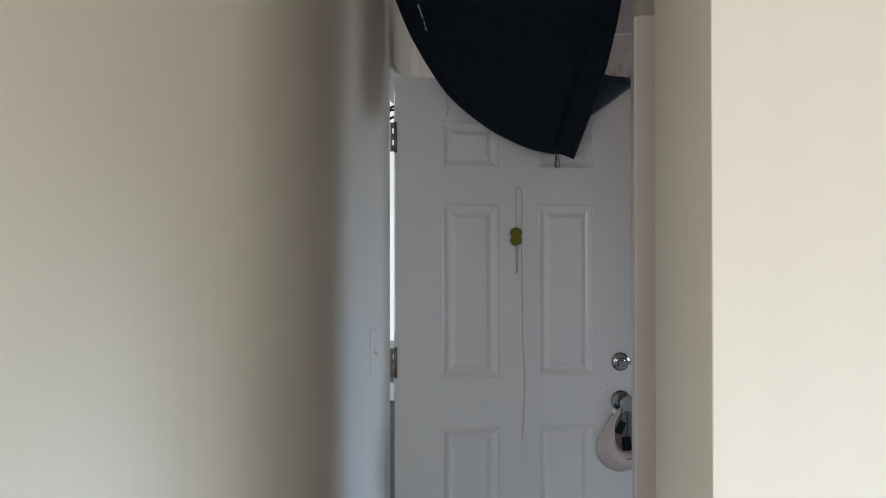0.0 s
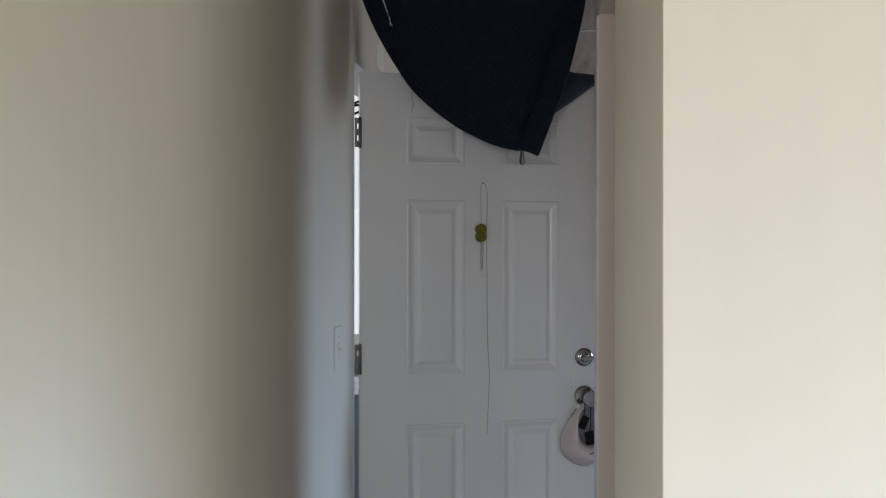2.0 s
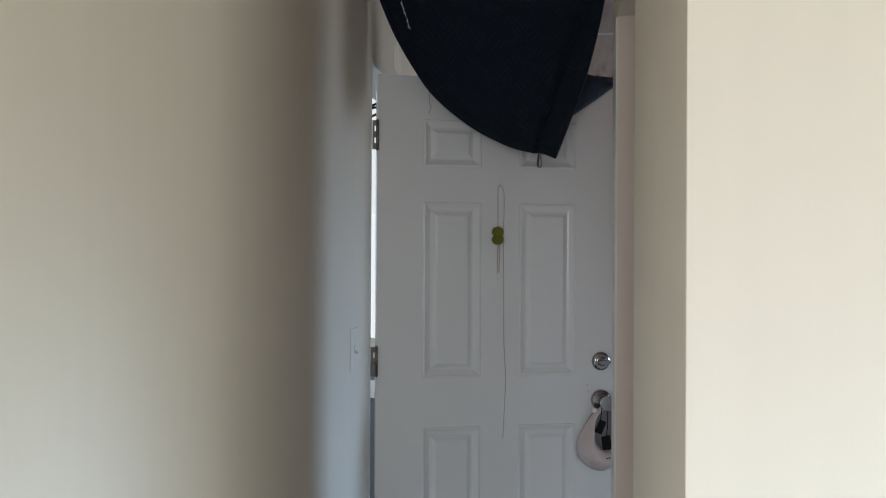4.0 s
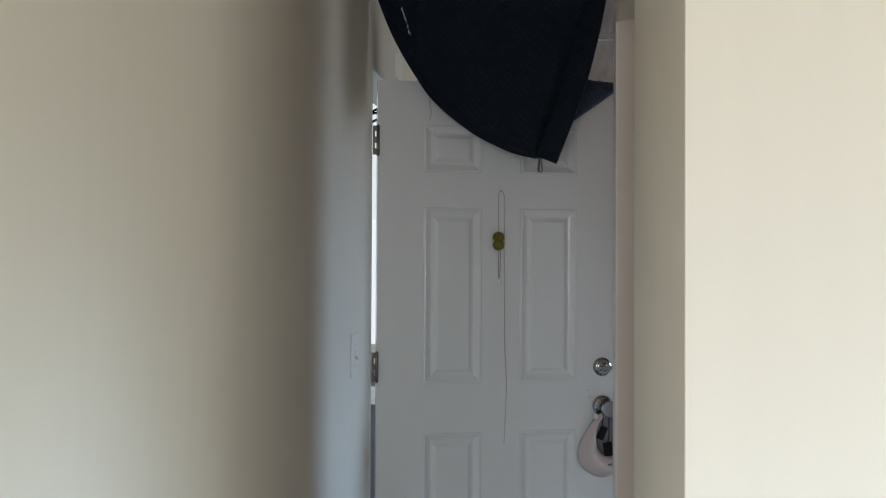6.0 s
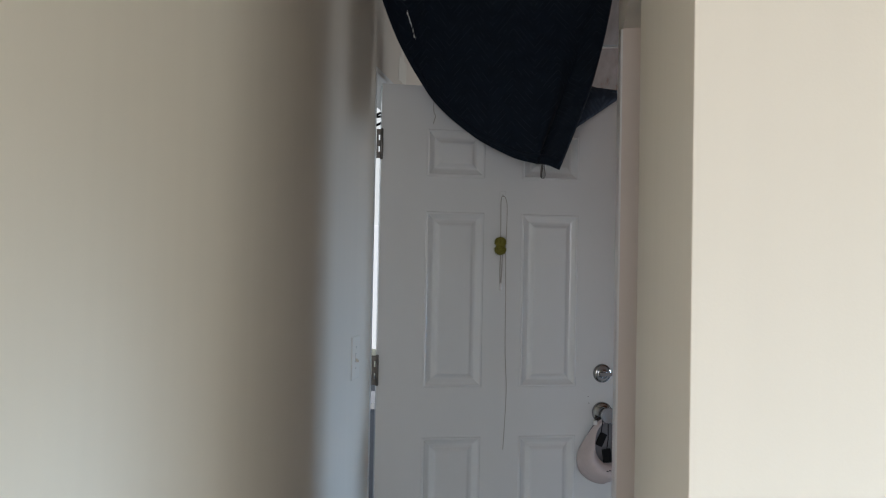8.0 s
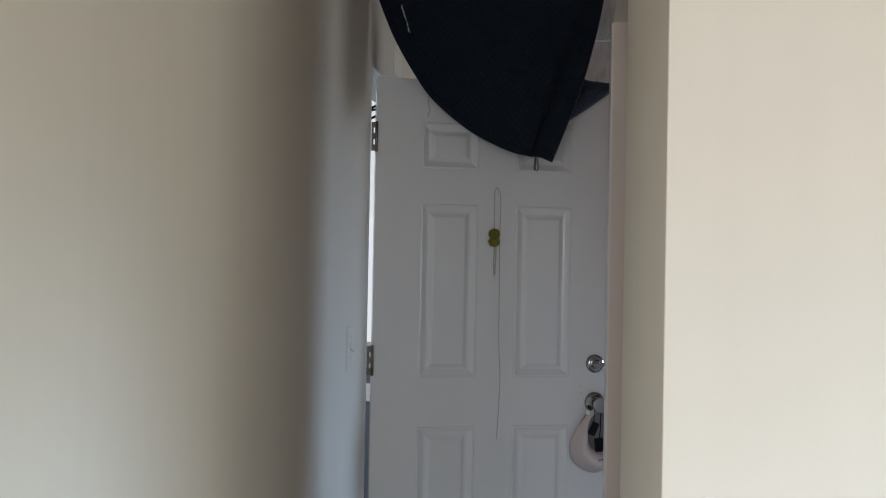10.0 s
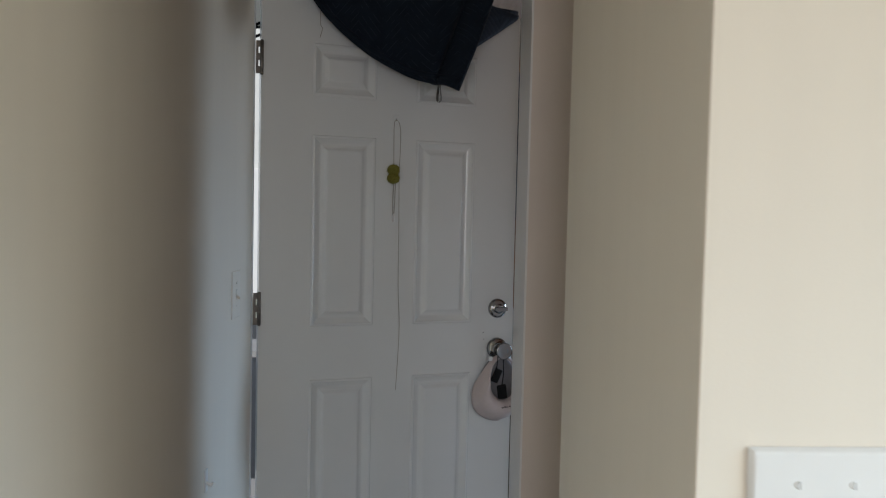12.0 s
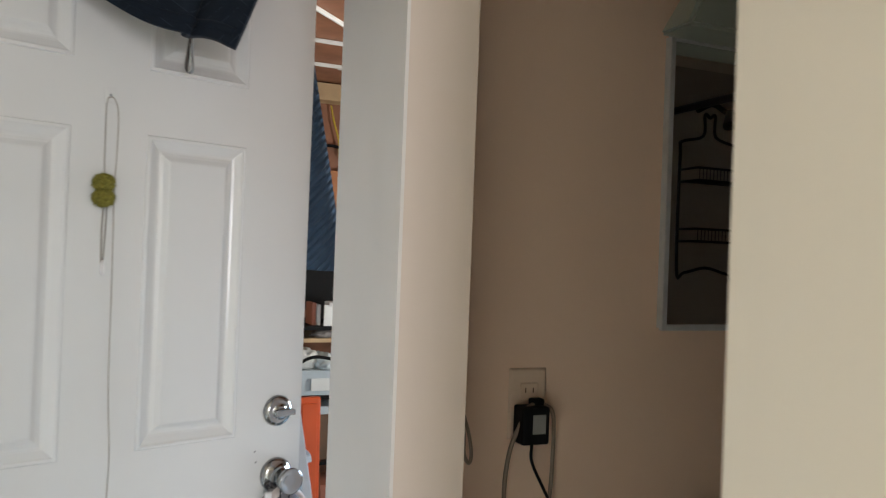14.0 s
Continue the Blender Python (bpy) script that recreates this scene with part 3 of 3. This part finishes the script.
part("plug", boxes((-0.004, 0.018, -0.028, -0.010, 0.016, 0.030), bevel=0.004), BLACKP, cord, "dark plug")
part("lead", tube(bmesh.new(), curve_pts([(0.0, -0.024, 0.022), (-0.020, -0.03, 0.014), (-0.026, -0.03, -0.006), (-0.036, -0.016, -0.05), (-0.040, -0.008, -0.11), (-0.036, -0.008, -0.17), (-0.020, -0.01, -0.25)], 6), 0.0036, 8), CORDW, cord)
part("lead", tube(bmesh.new(), curve_pts([(0.016, -0.024, 0.022), (0.030, -0.03, 0.010), (0.040, -0.02, -0.02), (0.046, -0.01, -0.06), (0.044, -0.008, -0.13), (0.030, -0.008, -0.24)], 6), 0.0034, 8), CORDW, cord)
hang = thing("hanging_cord", pose(0.808, -0.35, 1.207), "taupe cord looped from the wall inside the bathroom doorway", "cord")
part("lead", tube(bmesh.new(), curve_pts([(0.0, 0, 0.050), (0.030, 0.0, 0.036), (0.046, 0.0, 0.0), (0.053, 0.0, -0.034), (0.050, 0.0, -0.048), (0.044, 0.004, -0.036), (0.043, 0.006, -0.004), (0.030, 0.006, 0.028), (0.0, 0.006, 0.058)], 6), 0.0026, 8), CORDW, hang)

cabinet = thing("mirror_cabinet", pose(1.274, -0.21, 1.327), "steel-framed mirror cabinet on the bathroom wall", "mirror")
part("body", boxes((0.004, 0.446, -0.012, 0, 0.004, 0.514)), ALU, cabinet)
part("mirror", boxes((0.010, 0.440, -0.016, -0.012, 0.010, 0.508)), MIRROR, cabinet)
for b in ((0, 0.011, -0.020, -0.011, 0, 0.518), (0.439, 0.45, -0.020, -0.011, 0, 0.518), (0.011, 0.439, -0.020, -0.011, 0, 0.011), (0.011, 0.439, -0.020, -0.011, 0.507, 0.518)):
    part("frame", boxes(b, bevel=0.002), ALU, cabinet)
lampb = thing("vanity_light", pose(1.52, -0.21, 1.836), "unlit vanity light with a pale glass shade", "wall lamp")
part("backplate", boxes((-0.10, 0.10, -0.02, 0, 0.03, 0.12), bevel=0.006), PLASTIC, lampb)
bm = bmesh.new()
v = [bm.verts.new(c) for c in ((-0.19, -0.04, 0.16), (0.19, -0.04, 0.16), (0.19, -0.08, 0.16), (-0.19, -0.08, 0.16), (-0.276, -0.021, 0.0), (0.276, -0.021, 0.0), (0.276, -0.10, 0.0), (-0.276, -0.10, 0.0))]
for q in ((0, 1, 2, 3), (4, 7, 6, 5), (0, 4, 5, 1), (1, 5, 6, 2), (2, 6, 7, 3), (3, 7, 4, 0)):
    bm.faces.new([v[i] for i in q])
bmesh.ops.bevel(bm, geom=bm.edges[:], offset=0.006, segments=2, affect="EDGES")
part("shade", bm, GLASSY, lampb, "pale green frosted glass shade")
van = thing("vanity", pose(1.22, -0.212, 0), "dark wooden vanity with a cream top", "vanity")
part("carcass", boxes((0.03, 0.75, -0.50, 0, 0.08, 0.82), bevel=0.004), DARKWOOD, van)
part("door", boxes((0.05, 0.385, -0.52, -0.501, 0.14, 0.78), bevel=0.004), DARKWOOD, van)
part("door", boxes((0.395, 0.73, -0.52, -0.501, 0.14, 0.78), bevel=0.004), DARKWOOD, van)
part("top", boxes((0, 0.78, -0.53, 0, 0.821, 0.86), bevel=0.006), IVORY, van)
part("backsplash", boxes((0, 0.78, -0.02, 0, 0.861, 1.02), bevel=0.006), DARKWOOD, van)
setting("shower_surround", TILE, (2.24, 3.149, -1.508, -1.49, 0.4, 2.2), label="beige shower wall panel")
tub = thing("bathtub", pose(2.24, -1.488, 0), "cream bathtub at the end of the bathroom", "bathtub")
part("apron", boxes((0, 0.08, 0, 1.27, 0, 0.45), bevel=0.02), PLASTIC, tub)
part("basin", boxes((0.08, 0.90, 0, 1.27, 0, 0.18), (0.80, 0.90, 0, 1.27, 0.18, 0.45)), PLASTIC, tub)
rod = thing("shower_rod", pose(2.20, 0, 1.99), "dark metal shower curtain rod", "curtain rod")
part("rod", tube(bmesh.new(), [(0, -1.508, 0), (0, -0.212, 0)], 0.013, 12), WIREM, rod)
part("flange", lathe(bmesh.new(), ((0.03, 0), (0.03, 0.01), (0.016, 0.02)), pose(0, -0.212, 0) @ face, 16), WIREM, rod)
caddy = thing("shower_caddy", pose(2.43, -1.45, 0.07), "dark wire shower caddy hanging on the shower arm", "shower caddy")
fr = bmesh.new()
tube(fr, curve_pts([(0.0, 0.03, 1.93), (-0.025, 0.03, 1.94), (-0.03, 0.03, 1.86), (-0.13, 0.03, 1.83), (-0.135, 0.03, 1.78), (-0.135, 0.03, 1.36), (-0.10, 0.03, 1.345), (0.0, 0.03, 1.365), (0.10, 0.03, 1.345), (0.135, 0.03, 1.36), (0.135, 0.03, 1.78), (0.13, 0.03, 1.83), (0.03, 0.03, 1.86), (0.025, 0.03, 1.94), (0, 0.03, 1.93)], 5), 0.006, 8)
part("frame", fr, WIREM, caddy)
for z in (1.68, 1.46):
    bm = bmesh.new()
    for dz in (0.0, 0.045):
        tube(bm, [(-0.135, 0.03, z + dz), (-0.135, 0.13, z + dz), (0.135, 0.13, z + dz), (0.135, 0.03, z + dz)], 0.005, 6)
    for k in range(17):
        x = -0.128 + 0.016 * k
        tube(bm, [(x, 0.03, z), (x, 0.13, z), (x, 0.13, z + 0.045)], 0.0018, 5)
    part("basket", bm, WIREM, caddy)
arm = thing("hand_shower", pose(2.43, -1.489, 2.04), "dark metal shower arm and head", "shower head")
part("arm", tube(bmesh.new(), curve_pts([(0, 0, 0), (0, 0.08, 0.01), (0, 0.15, -0.03)], 5), 0.010, 10), WIREM, arm)
part("head", lathe(bmesh.new(), ((0.035, -0.06), (0.037, -0.05), (0.014, 0.0)), pose(0, 0.17, -0.03, 20), 18), WIREM, arm)

# ---- across the drive ----
house = thing("house", pose(-5.0, 11.5, -0.13), "white stucco house beyond the drive", "house")
part("wall", boxes((-9, 9, 0, 8, 0, 5.4)), STUCCO, house)
bm = bmesh.new()
rv = [bm.verts.new(c) for c in ((-9.5, -0.5, 5.4), (9.5, -0.5, 5.4), (9.5, 8.5, 5.4), (-9.5, 8.5, 5.4), (-9.5, 4, 7.6), (9.5, 4, 7.6))]
for q in ((0, 3, 4), (1, 5, 2), (0, 4, 5, 1), (3, 2, 5, 4), (0, 1, 2, 3)):
    bm.faces.new([rv[i] for i in q])
part("roof", bm, CONCRETE, house)
for x in (-6.5, -2.5, 4.0):
    w = part("window", boxes((x, x + 1.4, -0.04, 0.0, 3.3, 4.6), bevel=0.01), TRIM, house)
    part("pane", boxes((x + 0.08, x + 1.32, -0.05, -0.041, 3.38, 4.52)), MIRROR, w)
part("garage_door", boxes((-0.5, 4.2, -0.05, 0.0, 0, 2.3), bevel=0.01), PLASTIC, house)

# ---- storage room behind the door ----
# the three windows are unseen, placed from how the walls are lit
win = thing("window_1", pose(3.16, 1.17, 1.15), "white storage room window", "window", kind="structure")
for b in ((0, 0.06, -0.289, -0.26, -0.699, 0.699), (0, 0.06, 0.26, 0.289, -0.699, 0.699), (0, 0.06, -0.26, 0.26, -0.699, -0.66), (0, 0.06, -0.26, 0.26, 0.66, 0.699)):
    part("window_frame", boxes(b, bevel=0.004), TRIM, win)
win = thing("window_2", pose(0.68, -5.38, 1.50), "white living room window", "window", kind="structure")
for b in ((-0.679, -0.63, 0, 0.06, -0.649, 0.649), (0.63, 0.679, 0, 0.06, -0.649, 0.649), (-0.63, 0.63, 0, 0.06, -0.649, -0.60), (-0.63, 0.63, 0, 0.06, 0.60, 0.649), (-0.015, 0.015, 0.01, 0.05, -0.60, 0.60)):
    part("window_frame", boxes(b, bevel=0.004), TRIM, win)
win = thing("window_3", pose(3.16, -3.25, 0), "white sliding glass door frame", "window", kind="structure")
for b in ((0, 0.06, -1.249, -1.20, 0, 2.049), (0, 0.06, 1.20, 1.249, 0, 2.049), (0, 0.06, -1.20, 1.20, 1.98, 2.049), (0, 0.06, -1.20, 1.20, 0, 0.08), (0, 0.05, -0.03, 0.03, 0.08, 1.98)):
    part("window_frame", boxes(b, bevel=0.004), TRIM, win)
for x, y, turn in ((1.30, 1.97, 46), (1.38, 2.22, 2), (1.40, 2.66, 0)):
    strip = tagged(part("ceiling_strip", boxes((-0.35, 0.35, -0.0055, 0.0055, -0.022, -0.002), (0.02, 0.06, -0.013, 0.013, -0.026, -0.0225), bevel=0.003), WHITEB), "white metal strip under the board ceiling", "ceiling strip", "ceiling strips")
    strip.matrix_basis = pose(x, y, H, 0, 0, turn)
setting("trim_beam", TAN, (1.03, 3.14, 3.08, 3.199, 2.33, 2.43), label="tan lumber beam along the board wall", category="beam", bevel=0.004)
cab = thing("yellow_cable", pose(1.55, 3.18, 0), "yellow electrical cable on the board wall", "cable")
part("lead", tube(bmesh.new(), curve_pts([(-0.03, 0, 2.32), (-0.01, -0.01, 2.22), (0.02, -0.01, 2.12), (0.03, 0, 2.02)], 6), 0.005, 8), YELLOW, cab)
cab = thing("black_cable", pose(1.53, 3.17, 2.0), "black coiled cable hanging on the board wall", "cable")
part("coil", tube(bmesh.new(), [(0.10 * math.cos(a * 0.3), -0.01 + 0.001 * a, 0.08 * math.sin(a * 0.3)) for a in range(42)], 0.008, 8), BLACKP, cab)
pnl = tagged(part("plywood_panel", boxes((1.2, 2.2, 3.16, 3.199, 1.55, 1.93), bevel=0.004), mat("orange_ply", (0.50, 0.21, 0.09), 0.6, var=0.2, scale=5)), "orange-brown plywood panel on the board wall", "panel")
shelf = thing("shelf_unit", pose(1.05, 2.35, 0), "dark shelf unit full of boxes and papers", "shelf")
for x in (0.0, 0.97):
    for y in (0.0, 0.42):
        part("post", boxes((x, x + 0.03, y, y + 0.03, 0, 1.42), bevel=0.003), BLACKP, shelf)
for z in (0.12, 0.40, 0.72, 1.0, 1.06):
    part("board", boxes((0, 1.0, 0, 0.45, z, z + 0.02), bevel=0.003), BLACKP if z != 1.0 else TAN, shelf)
mon = thing("monitor", pose(1.40, 2.50, 1.081), "black flat monitor on the shelf", "monitor")
part("screen", boxes((-0.27, 0.27, 0.10, 0.14, 0.06, 0.36), bevel=0.006), BLACKP, mon)
part("stand", boxes((-0.10, 0.10, 0.05, 0.20, 0, 0.012), (-0.03, 0.03, 0.12, 0.15, 0.012, 0.08), bevel=0.003), BLACKP, mon)


def carton(name, x, y, z, w, d, h, material, label, category, turn=0, cover=None):
    ob = thing(name, pose(x, y, z, 0, 0, turn), label, category)
    part("body", boxes((-w / 2, w / 2, -d / 2, d / 2, 0, h), bevel=0.004), material, ob)
    part("lid", boxes((-w / 2 - 0.003, w / 2 + 0.003, -d / 2 - 0.003, d / 2 + 0.003, h * 0.86, h + 0.003), bevel=0.003), cover or material, ob)
    return ob


carton("box", 1.42, 2.44, 1.0805, 0.10, 0.14, 0.11, WHITEB, "white card box on the shelf", "box", 8)
for k, m in enumerate((BOOKA, WHITEB)):
    tagged(part("book", boxes((1.268 + 0.022 * k, 1.288 + 0.022 * k, 2.38, 2.53, 1.0805, 1.19 - 0.008 * k), bevel=0.002), m), "worn paperback book standing on the shelf", "book", "books on the shelf")


def lump(name, x, y, z, sx, sy, sz, material, label, category, rough=0.22):
    """A soft crumpled thing with a flat base."""
    bm = bmesh.new()
    bmesh.ops.create_icosphere(bm, subdivisions=4, radius=1)
    for v in bm.verts:
        d = v.co.copy()
        k = 1 + rough * noise.noise(d * 2.3 + Vector((x * 9, z * 7, 0))) + rough * 0.7 * abs(noise.noise(d * 6 + Vector((y, x * 5, 1))))
        v.co = Vector((d.x * sx * k, d.y * sy * k, max(0.0, (d.z + 0.7) * sz * k)))
    for f in bm.faces:
        f.smooth = True
    ob = tagged(part(name, bm, material), label, category)
    ob.matrix_basis = pose(x, y, z)
    return ob


BAG = mat("milky_plastic", (0.66, 0.72, 0.74), 0.22, var=0.12, scale=14, bump=0.5, bscale=60)
carton("storage_bin", 1.36, 2.48, 0.7405, 0.40, 0.24, 0.12, GREYB, "pale blue plastic bin on the shelf", "bin", -4)
lump("plastic_bag", 1.25, 2.45, 0.8645, 0.075, 0.08, 0.055, WHITEB, "crumpled white plastic bag in the shelf", "bag")
lump("plastic_bag", 1.345, 2.42, 0.8645, 0.06, 0.07, 0.042, BAG, "crumpled milky plastic bag in the shelf", "bag", 0.35)
lump("plastic_bag", 1.10, 2.43, 0.7405, 0.045, 0.07, 0.092, WHITEB, "tall white plastic bag at the end of the shelf", "bag", 0.3)
lump("cloth", 1.33, 2.40, 1.0205, 0.06, 0.04, 0.02, mat("grey_cloth", (0.22, 0.20, 0.19), 0.9, var=0.3, scale=40), "crumpled grey cloth between the shelf boards", "cloth")
carton("storage_bin", 1.62, 2.44, 0.7405, 0.12, 0.2, 0.14, BLACKP, "small black box at the end of the shelf", "bin", 4)
carton("storage_bin", 1.40, 2.52, 0.4205, 0.34, 0.28, 0.26, DARKWOOD, "dark brown storage bin with a pale lid", "bin", 3, GREYB)
carton("box", 1.42, 2.40, 0.1405, 0.22, 0.2, 0.18, BOOKA, "brown card box on the low shelf", "box", 5)
orange = thing("orange_panel", pose(1.13, 1.85, 0.0, -4, 0, 0), "orange plastic panel leaning in the storage room", "panel")
part("board", boxes((-0.02, 0.075, -0.02, 0.02, 0.0, 0.825), bevel=0.006), ORANGE, orange)
part("rib", boxes((-0.005, 0.06, -0.028, -0.019, 0.1, 0.8), bevel=0.003), ORANGE, orange)

lad = thing("step_ladder", pose(0.80, 0.52, 0), "folded aluminium step ladder behind the door", "ladder")
for y in (0.0, 0.30):
    bm = bmesh.new()
    box(bm, -0.012, 0.012, y, y + 0.05, 0, 1.08, bevel=0.003)
    bm.transform(pose(0.19, 0, 0, 0, -10, 0))
    part("rail", bm, ALU, lad)
for k in range(4):
    bm = boxes((-0.03, 0.03, 0.04, 0.31, 0.18 + 0.25 * k, 0.20 + 0.25 * k), bevel=0.003)
    bm.transform(pose(0.19, 0, 0, 0, -10, 0))
    part("step", bm, ALU, lad)
tagged(part("drywall_patch", boxes((XL - 0.001, XL + 0.003, 0.28, 0.40, 2.12, 2.205), (XL - 0.001, XL + 0.0028, 0.31, 0.36, 2.20, 2.24), bevel=0.0025), mat("filler", (0.84, 0.79, 0.70), 0.7, var=0.05, scale=30)), "pale patch of filler on the wall above the door", "wall patch")
# white plate and nub added for a small whitish spot on the wall
hook = thing("wall_tab", pose(XL + 0.0002, -0.447, 0.79, 0, 0, 90), "small white plate with a nub on the hall wall", "hook")
part("plate", boxes((-0.010, 0.010, -0.003, 0, -0.026, 0.026), bevel=0.001), PLASTIC, hook)
part("nub", tube(bmesh.new(), curve_pts([(0, -0.002, -0.004), (0, -0.014, -0.012), (0, -0.018, -0.004)], 5), 0.003, 8), PLASTIC, hook)
tagged(part("paper", boxes((1.27, 1.36, 2.352, 2.356, 0.765, 0.825), bevel=0.001), WHITEB), "white paper label leaning on the pale bin", "paper")

clip = tagged(part("clipboard", boxes((1.316, 1.386, 2.335, 2.343, 1.082, 1.185), bevel=0.002), WHITEB), "white sheet on a clipboard leaning on the shelf", "clipboard")
part("clip", boxes((1.338, 1.364, 2.331, 2.347, 1.178, 1.198), bevel=0.002), ALU, clip, "metal clip")
ink = thing("strap", pose(1.30, 2.28, 0.90), "black strap drooping over the bags", "strap")
part("lead", tube(bmesh.new(), curve_pts([(-0.16, 0, -0.03), (-0.06, 0.0, 0.035), (0.04, 0.01, 0.03), (0.14, 0.02, -0.01)], 6), 0.008, 8), BLACKP, ink)
